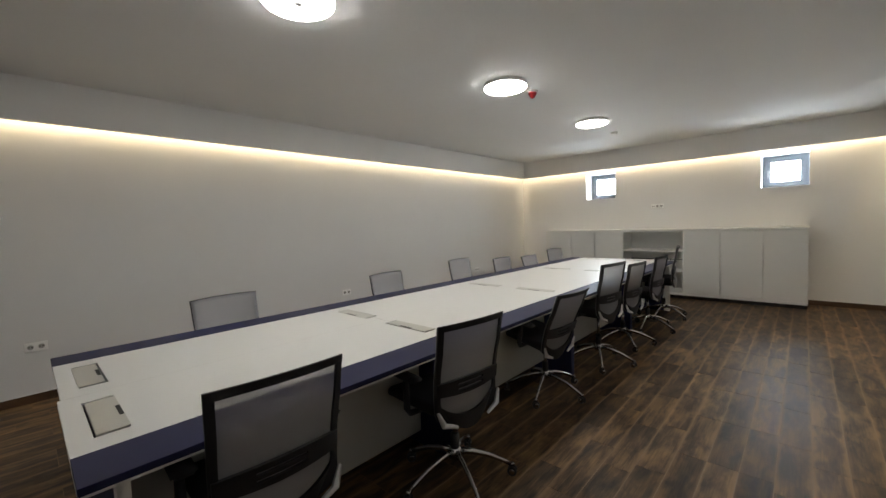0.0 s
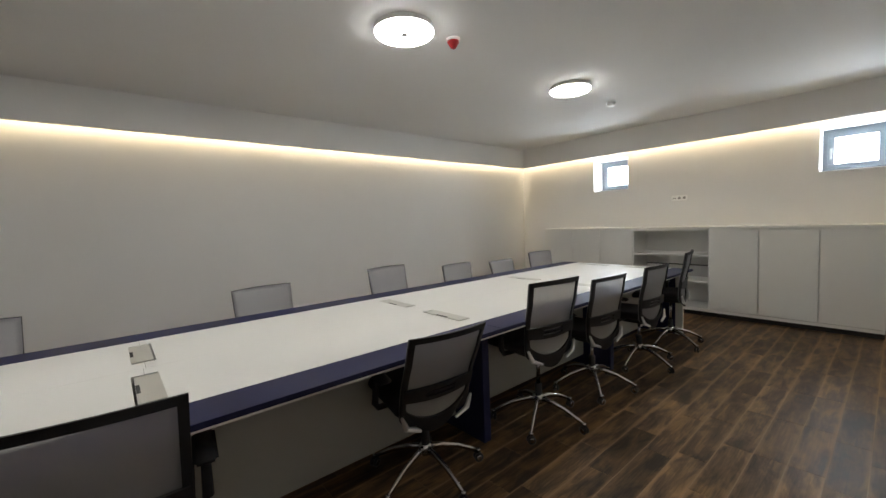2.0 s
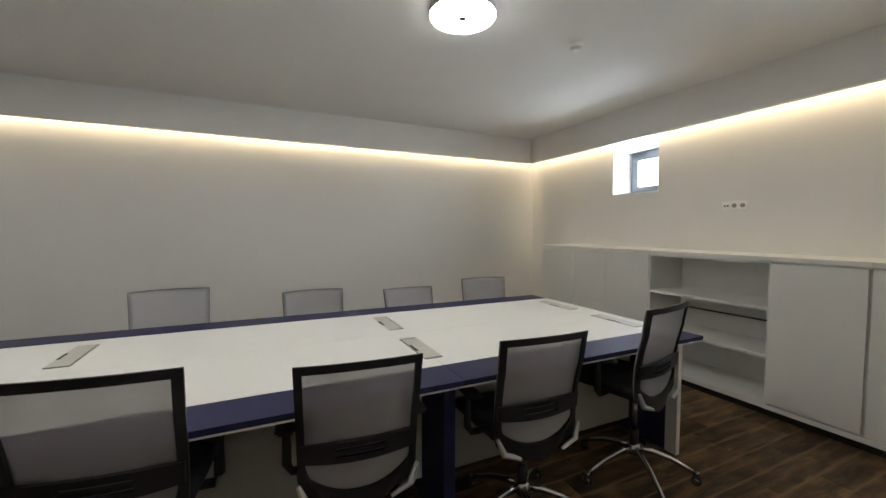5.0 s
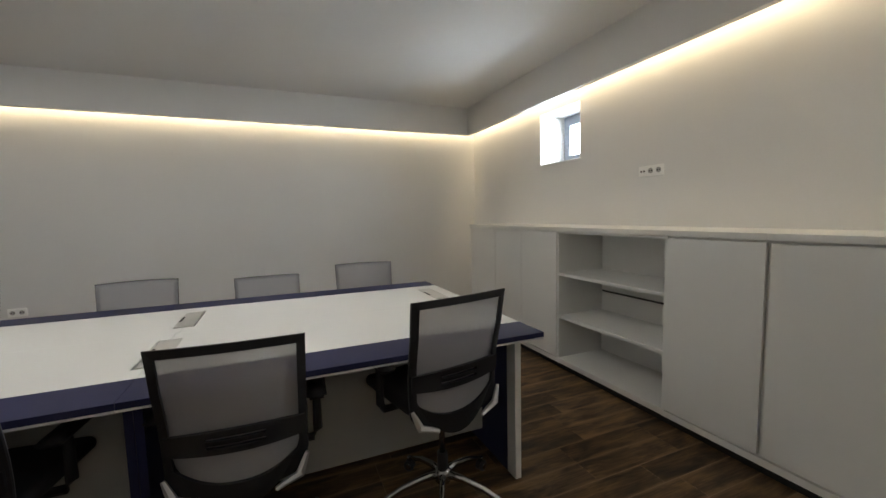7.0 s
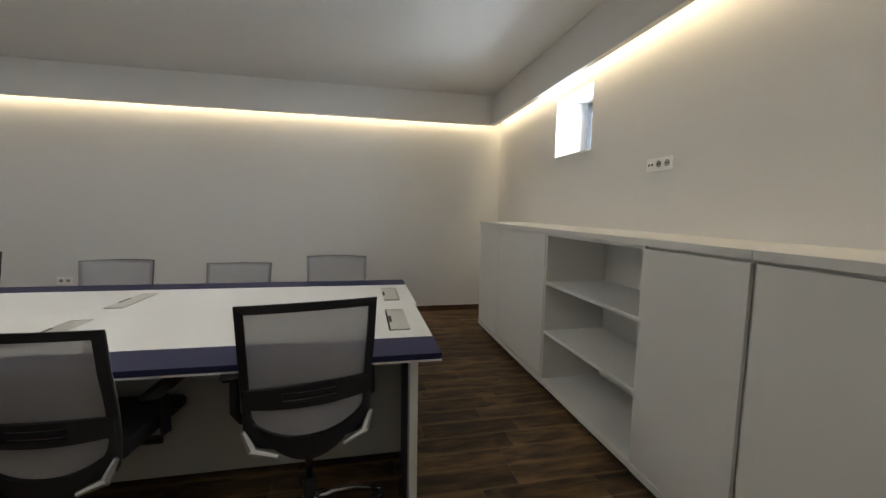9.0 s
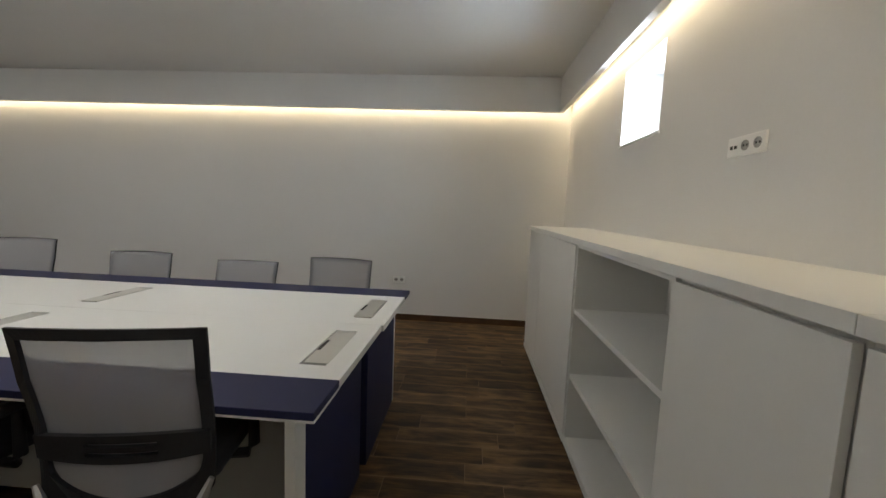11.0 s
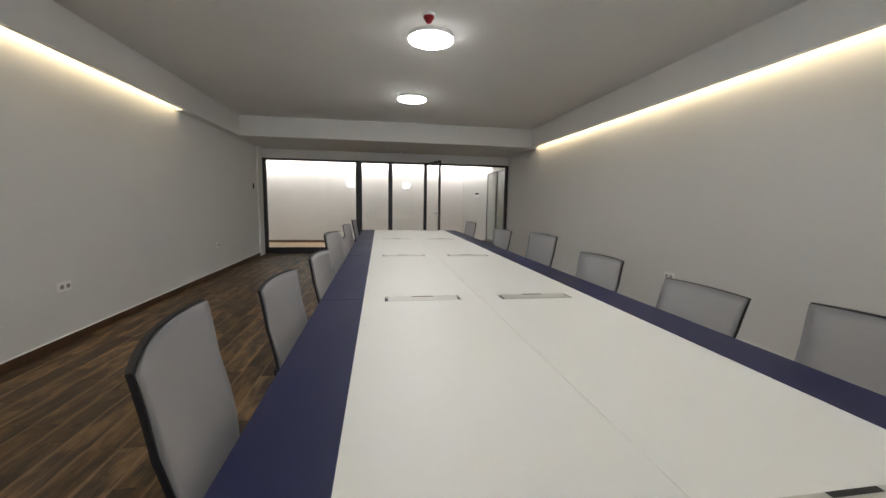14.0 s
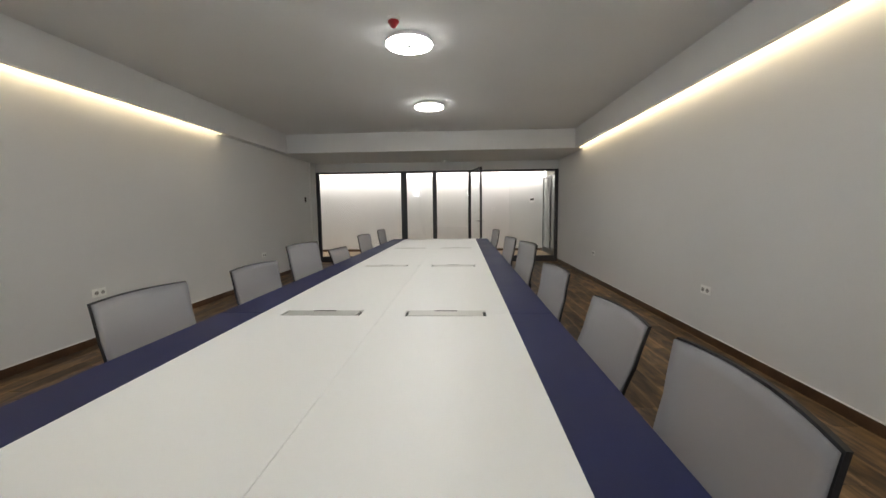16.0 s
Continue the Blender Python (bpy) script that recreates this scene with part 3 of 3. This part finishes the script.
    for k in range(5):
        a = math.radians(72 * k + 18)
        ca, sa = math.cos(a), math.sin(a)
        leg = part("leg", tube([(0.03 * ca, 0.03 * sa, 0.168), (0.10 * ca, 0.10 * sa, 0.160), (0.20 * ca, 0.20 * sa, 0.132), (0.28 * ca, 0.28 * sa, 0.094), (0.332 * ca, 0.332 * sa, 0.066)], [0.017, 0.014, 0.012, 0.0105, 0.010], 10, flat=1.25), CHROME, c, "chrome base leg", True)
        bm = bmesh.new()
        for s in (-1, 1):
            lathe([(0, -0.009), (0.02, -0.009), (0.028, -0.005), (0.028, 0.005), (0.02, 0.009), (0, 0.009)], 14, bm)
        n = len(bm.verts) // 2
        bm.verts.ensure_lookup_table()
        for q, v in enumerate(bm.verts):
            s = -1 if q < n else 1
            x, y, z = v.co
            lo = Vector((x, z + s * 0.013, y))
            v.co = Matrix.Rotation(a + 0.7 * k, 3, "Z") @ lo + Vector((0.335 * ca, 0.335 * sa, 0.0285))
        bmesh.ops.recalc_face_normals(bm, faces=bm.faces)
        part("caster", bm, DARK, leg, "black twin caster", True)
        cap = lathe([(0, -0.0235), (0.013, -0.0235), (0.0165, -0.0225), (0.0165, 0.0225), (0.013, 0.0235), (0, 0.0235)], 14)
        bmesh.ops.transform(cap, matrix=Matrix.Translation((0.335 * ca, 0.335 * sa, 0.0285)) @ Matrix.Rotation(a + 0.7 * k, 4, "Z") @ Matrix.Rotation(radians(90), 4, "X"), verts=cap.verts)
        part("caster_cap", cap, CHROME, leg, "chrome caster cap", True)
        part("caster_stem", lathe([(0, 0.03), (0.008, 0.03), (0.008, 0.064), (0.014, 0.066), (0.014, 0.075), (0, 0.075)], 10, at=(0.335 * ca, 0.335 * sa, 0)), CHROME, leg, "chrome stem", True)
    return c


# top of the back (x, y, height), and the way the sitter faces in degrees from +y
CHAIRS = [
    (1.16, -0.835, 0.959, -2, 10), (2.20, -0.87, 0.941, -7, 16), (3.59, -0.82, 0.873, -5, -34), (4.58, -0.795, 1.014, -8, -19),
    (5.38, -0.785, 0.942, -5, -9), (6.230, -0.830, 0.949, -3, -49), (7.11, -0.825, 1.018, 11, 0),
    (1.613, 1.16, 0.963, 186, 12), (3.235, 1.19, 0.953, 187, 44), (4.46, 1.19, 0.995, 187, 5), (5.45, 1.195, 0.927, 184, 30),
    (6.305, 1.24, 0.888, 182, 18), (7.085, 1.165, 0.952, 176, 60),
]
BACK_Y, BACK_Z, HINGE = -0.20, 0.960, 0.42
RECLINED = {2: 12, 11: 8}
first = base_chair()
UPPER = ("backrest", "lumbar", "bracket", "back_carrier", "seat", "arm", "rod")
for k, (cx, cy, cz, turn, spin) in enumerate(CHAIRS):
    a = radians(turn)
    # a reclined back tips about the seat hinge
    lean = radians(RECLINED.get(k, 0))
    reach = BACK_Y * math.cos(lean) - (BACK_Z - HINGE) * math.sin(lean)
    rise = HINGE + (BACK_Z - HINGE) * math.cos(lean) + BACK_Y * math.sin(lean)
    tip = Matrix.Translation((0, 0, cz - rise - ZB + HINGE)) @ Matrix.Rotation(lean, 4, "X") @ Matrix.Translation((0, 0, -HINGE))
    m = pose(cx + math.sin(a) * reach, cy - math.cos(a) * reach, ZB, 0, 0, turn)
    ch = copy_thing(first, m)
    ch["label"] = "black swivel chair with grey mesh back, " + ("reclined" if k in RECLINED else "raised high" if cz > 0.98 else "drawn up to table")
    for o in ch.children:
        if o.name.startswith(UPPER):
            o.matrix_basis = pose(0, 0, cz - rise - ZB) if o.name.startswith("rod") else tip
        elif o.name.startswith("leg"):
            o.matrix_basis = pose(0, 0, 0, 0, 0, spin)
for o in list(first.children_recursive) + [first]:
    bpy.data.objects.remove(o)


# ---- sideboard ----
CX, CT = 8.65, 1.19


def cabinet(y0, y1, doors, group="sideboard units", shelves=False):
    """A unit from y0 up to y1 with doors split at the given places; or open with shelves."""
    label = "open white laminate shelf unit with empty shelves" if shelves else "white laminate sideboard unit with closed sliding doors"
    c = thing("cabinet", label, "cabinet", group, pose(CX, (y0 + y1) / 2, 0))
    h, d, p = (y1 - y0) / 2 - 0.0005, XW - CX - 0.004, 0.018
    f = 0.02 if not shelves else 0.004
    for a, b in ((-h, -h + p), (h - p, h)):
        part("side_panel", boxes((f, d, a, b, 0.012, CT)), LAMINATE, c)
    part("bottom_panel", boxes((f, d - 0.012, -h + p, h - p, 0.02, 0.06)), LAMINATE, c)
    part("top_panel", boxes((f, d - 0.012, -h + p, h - p, CT - p, CT)), LAMINATE, c)
    if not shelves:
        part("back_panel", boxes((d - 0.01, d, -h + p, h - p, 0.02, CT)), LAMINATE, c)
    if shelves:
        for z0, z1 in ((0.02, 0.612), (0.630, CT)):
            part("back_panel", boxes((d - 0.0118, d, -h + p, h - p, z0, z1)), LAMINATE, c)
        part("gap", boxes((d - 0.008, d, -h + p, h - p, 0.612, 0.630)), SLOTSHADE, c, "dark slot in the back panel")
        for z in (0.80, 0.42):
            part("shelf", boxes((f + 0.004, d - 0.012, -h + p, h - p, z, z + 0.025), bevel=0.001), LAMINATE, c)
    # shadow gap below the unit, filled in with a near-black block
    part("base", boxes((0.05, d - 0.012, -h, h, ZB, 0.0195)), SLOTSHADE, c, "near-black block painted as the shade under the unit")
    gap = 0.0035 if y1 < 0 else 0.003
    for a, b, proud in doors:
        part("door", boxes((-proud, 0.0185 - proud, a - (y0 + y1) / 2 + gap, b - (y0 + y1) / 2 - gap, 0.065, CT - (0.013 if y1 < 0 else 0.005)), bevel=0.001), LAMINATE, c)
    part("plinth", boxes((0.0 if shelves else -0.004, 0.003 if shelves else 0.019, -h, h, 0.018, 0.055)), LAMINATE, c)
    return c


cabinet(1.03, 2.13, [(1.03, 1.535, 0.0), (1.535, 2.13, 0.0)])
cabinet(0.477, 1.03, [(0.477, 1.026, 0.004)])
cabinet(-0.577, 0.477, [], shelves=True)
cabinet(-1.124, -0.577, [(-1.118, -0.577, 0.004)])
cabinet(-2.226, -1.124, [(-1.69, -1.13, 0.0), (-2.226, -1.69, 0.0)])
for a, b in ((-2.23, -1.124), (-1.1225, 2.135)):
    tagged(link("countertop", boxes((CX - 0.012, XW - 0.002, a, b, CT + 0.001, CT + 0.036), bevel=0.0015), LAMINATE), "thin white laminate top lying on the sideboard units", "countertop")


# ---- lamps, detectors, sockets ----
def ceiling_lamp(x, y):
    l = thing("ceiling_lamp", "round white flush led ceiling lamp, lit", "lamp", "round ceiling lamps", pose(x, y, ZC))
    part("base", lathe([(0, 0), (0.205, 0), (0.217, -0.004), (0.220, -0.040), (0.0, -0.040)], 48), SOCKET, l, smooth=False)
    part("diffuser", lathe([(0.0, -0.0405), (0.214, -0.0405), (0.214, -0.049), (0.208, -0.054), (0.0, -0.0545)], 64), LAMPGLOW, l, "glowing opal diffuser")
    part("cap", lathe([(0, -0.055), (0.026, -0.055), (0.023, -0.061), (0, -0.062)], 20), RINGGREY, l, "grey centre cap")


for x in (1.81, 4.05, 6.28):
    ceiling_lamp(x, 0.113)

d = thing("fire_alarm", "red fire detector beacon on a white ceiling base", "alarm", at=pose(4.47, 0.04, ZC))
part("base", lathe([(0, 0), (0.055, 0), (0.055, -0.016), (0.045, -0.02), (0, -0.02)], 28), SOCKET, d)
part("beacon", lathe([(0, -0.0205), (0.046, -0.0205), (0.046, -0.032), (0.022, -0.07), (0.010, -0.078), (0, -0.079)], 28), RED, d, "red conical beacon")
for x, y, z in ((7.3, 0.15, ZC), (-1.95, 0.15, ZF)):
    d = thing("smoke_detector", "white round smoke detector on the ceiling", "detector", "smoke detectors", pose(x, y, z))
    part("base", lathe([(0, 0), (0.055, 0), (0.055, -0.012), (0, -0.012)], 28), SOCKET, d)
    part("head", lathe([(0, -0.0125), (0.048, -0.0125), (0.048, -0.03), (0.03, -0.045), (0, -0.047)], 28), SOCKET, d)


def socket(m, n, label):
    """Wall socket plate in its own plane: x along the wall, y out of it."""
    s = thing("wall_socket", label, "socket", "wall sockets", m)
    w = 0.0715 * n / 2 + 0.005
    part("plate", boxes((-w, w, 0, 0.0105, -0.042, 0.042), bevel=0.004), SOCKET, s)
    for i in range(n):
        x = (i - (n - 1) / 2) * 0.0715
        if n == 3 and i == 2:
            for q in (-0.013, 0.013):
                part("data_port", boxes((x + q - 0.008, x + q + 0.008, 0.0107, 0.0118, -0.008, 0.006)), SLOTSHADE, s, "dark data port")
            continue
        bm = lathe([(0.0215, 0.0), (0.0215, 0.003), (0.0185, 0.003), (0.0185, -0.0), (0, -0.0)], 20)
        bmesh.ops.rotate(bm, matrix=Matrix.Rotation(radians(-90), 3, "X"), verts=bm.verts)
        bmesh.ops.translate(bm, vec=(x, 0.0107, 0), verts=bm.verts)
        part("socket_ring", bm, RINGGREY, s, "grey socket well")
        for q in (-0.0095, 0.0095):
            part("pin_hole", boxes((x + q - 0.0045, x + q + 0.0045, 0.0109, 0.0115, -0.0045, 0.0045)), SLOTSHADE, s, "dark pin hole")


for x in (0.60, 3.925, 7.2):
    socket(pose(x, YN, 0.462, 0, 0, 180), 2, "white double wall socket low on the wall")
for x in (0.67, 4.06):
    socket(pose(x, YS, 0.475), 2, "white double wall socket low on the wall")
socket(pose(XW, -0.026, 1.668, 0, 0, 90), 3, "white triple wall socket with data port above the sideboard")
socket(pose(XC, 1.6, 1.3, 0, 0, -90), 1, "white single socket on the corridor wall")

d = thing("light_switch", "grey wall switch near the glass partition", "switch", at=pose(-1.42, YS, 1.57))
part("plate", boxes((-0.04, 0.04, 0, 0.01, -0.06, 0.06), bevel=0.003), SLOTSHADE, d)
d = thing("intercom", "white wall intercom with dark screen in the corridor", "intercom", at=pose(XC, 2.82, 1.56, 0, 0, -90))
part("body", boxes((-0.08, 0.08, 0, 0.022, -0.075, 0.075), bevel=0.006), SOCKET, d)
part("screen", boxes((-0.062, 0.062, 0.0222, 0.024, -0.005, 0.055)), SLOTSHADE, d, "dark screen")

# ---- floor tiles ----


def plank_mesh():
    bm = boxes((-0.5 + 0.002, 0.5 - 0.002, -PW / 2 + 0.0022, PW / 2 - 0.0022, -0.008, 0.0), bevel=0.0006)
    for f in bm.faces:
        f.smooth = False
    me = bpy.data.meshes.new("plank")
    bm.to_mesh(me)
    bm.free()
    me.materials.append(PLANK)
    return me


floor = bpy.data.objects["floor"]
plank_me = plank_mesh()
rng = random.Random(4)
rows = int((YN - YS) / PW) + 1
count, rest = 0, bmesh.new()
spots = []
for r in range(rows):
    yc = YS + PW * (r + 0.5)
    x = XG + 0.03 - rng.choice((0.1, 0.2, 0.3, 0.4, 0.5, 0.6)) + 0.0
    while x < XW:
        a, b = max(x, XG + 0.03), min(x + PL, XW)
        if b - a > 0.04:
            spots.append((a, b, yc))
        x += PL
near = ([s for s in spots if s[0] > 7.4] + [s for s in spots if 1.2 < s[0] <= 7.4 and s[2] < -0.6])[:300]
chosen = set(near)
for a, b, yc in spots:
    if (a, b, yc) in chosen:
        o = new("plank", plank_me)
        o.parent = floor
        o.location = ((a + b) / 2, yc, ZB)
        o.scale = (b - a, 1, 1)
    else:
        box(rest, a + 0.0012, b - 0.0012, yc - PW / 2 + 0.0022, yc + PW / 2 - 0.0022, ZB - 0.008, ZB)
o = part("planks", rest, PLANKS, floor, "dark brown wood-look tiles")
o["kind"] = "stuff"
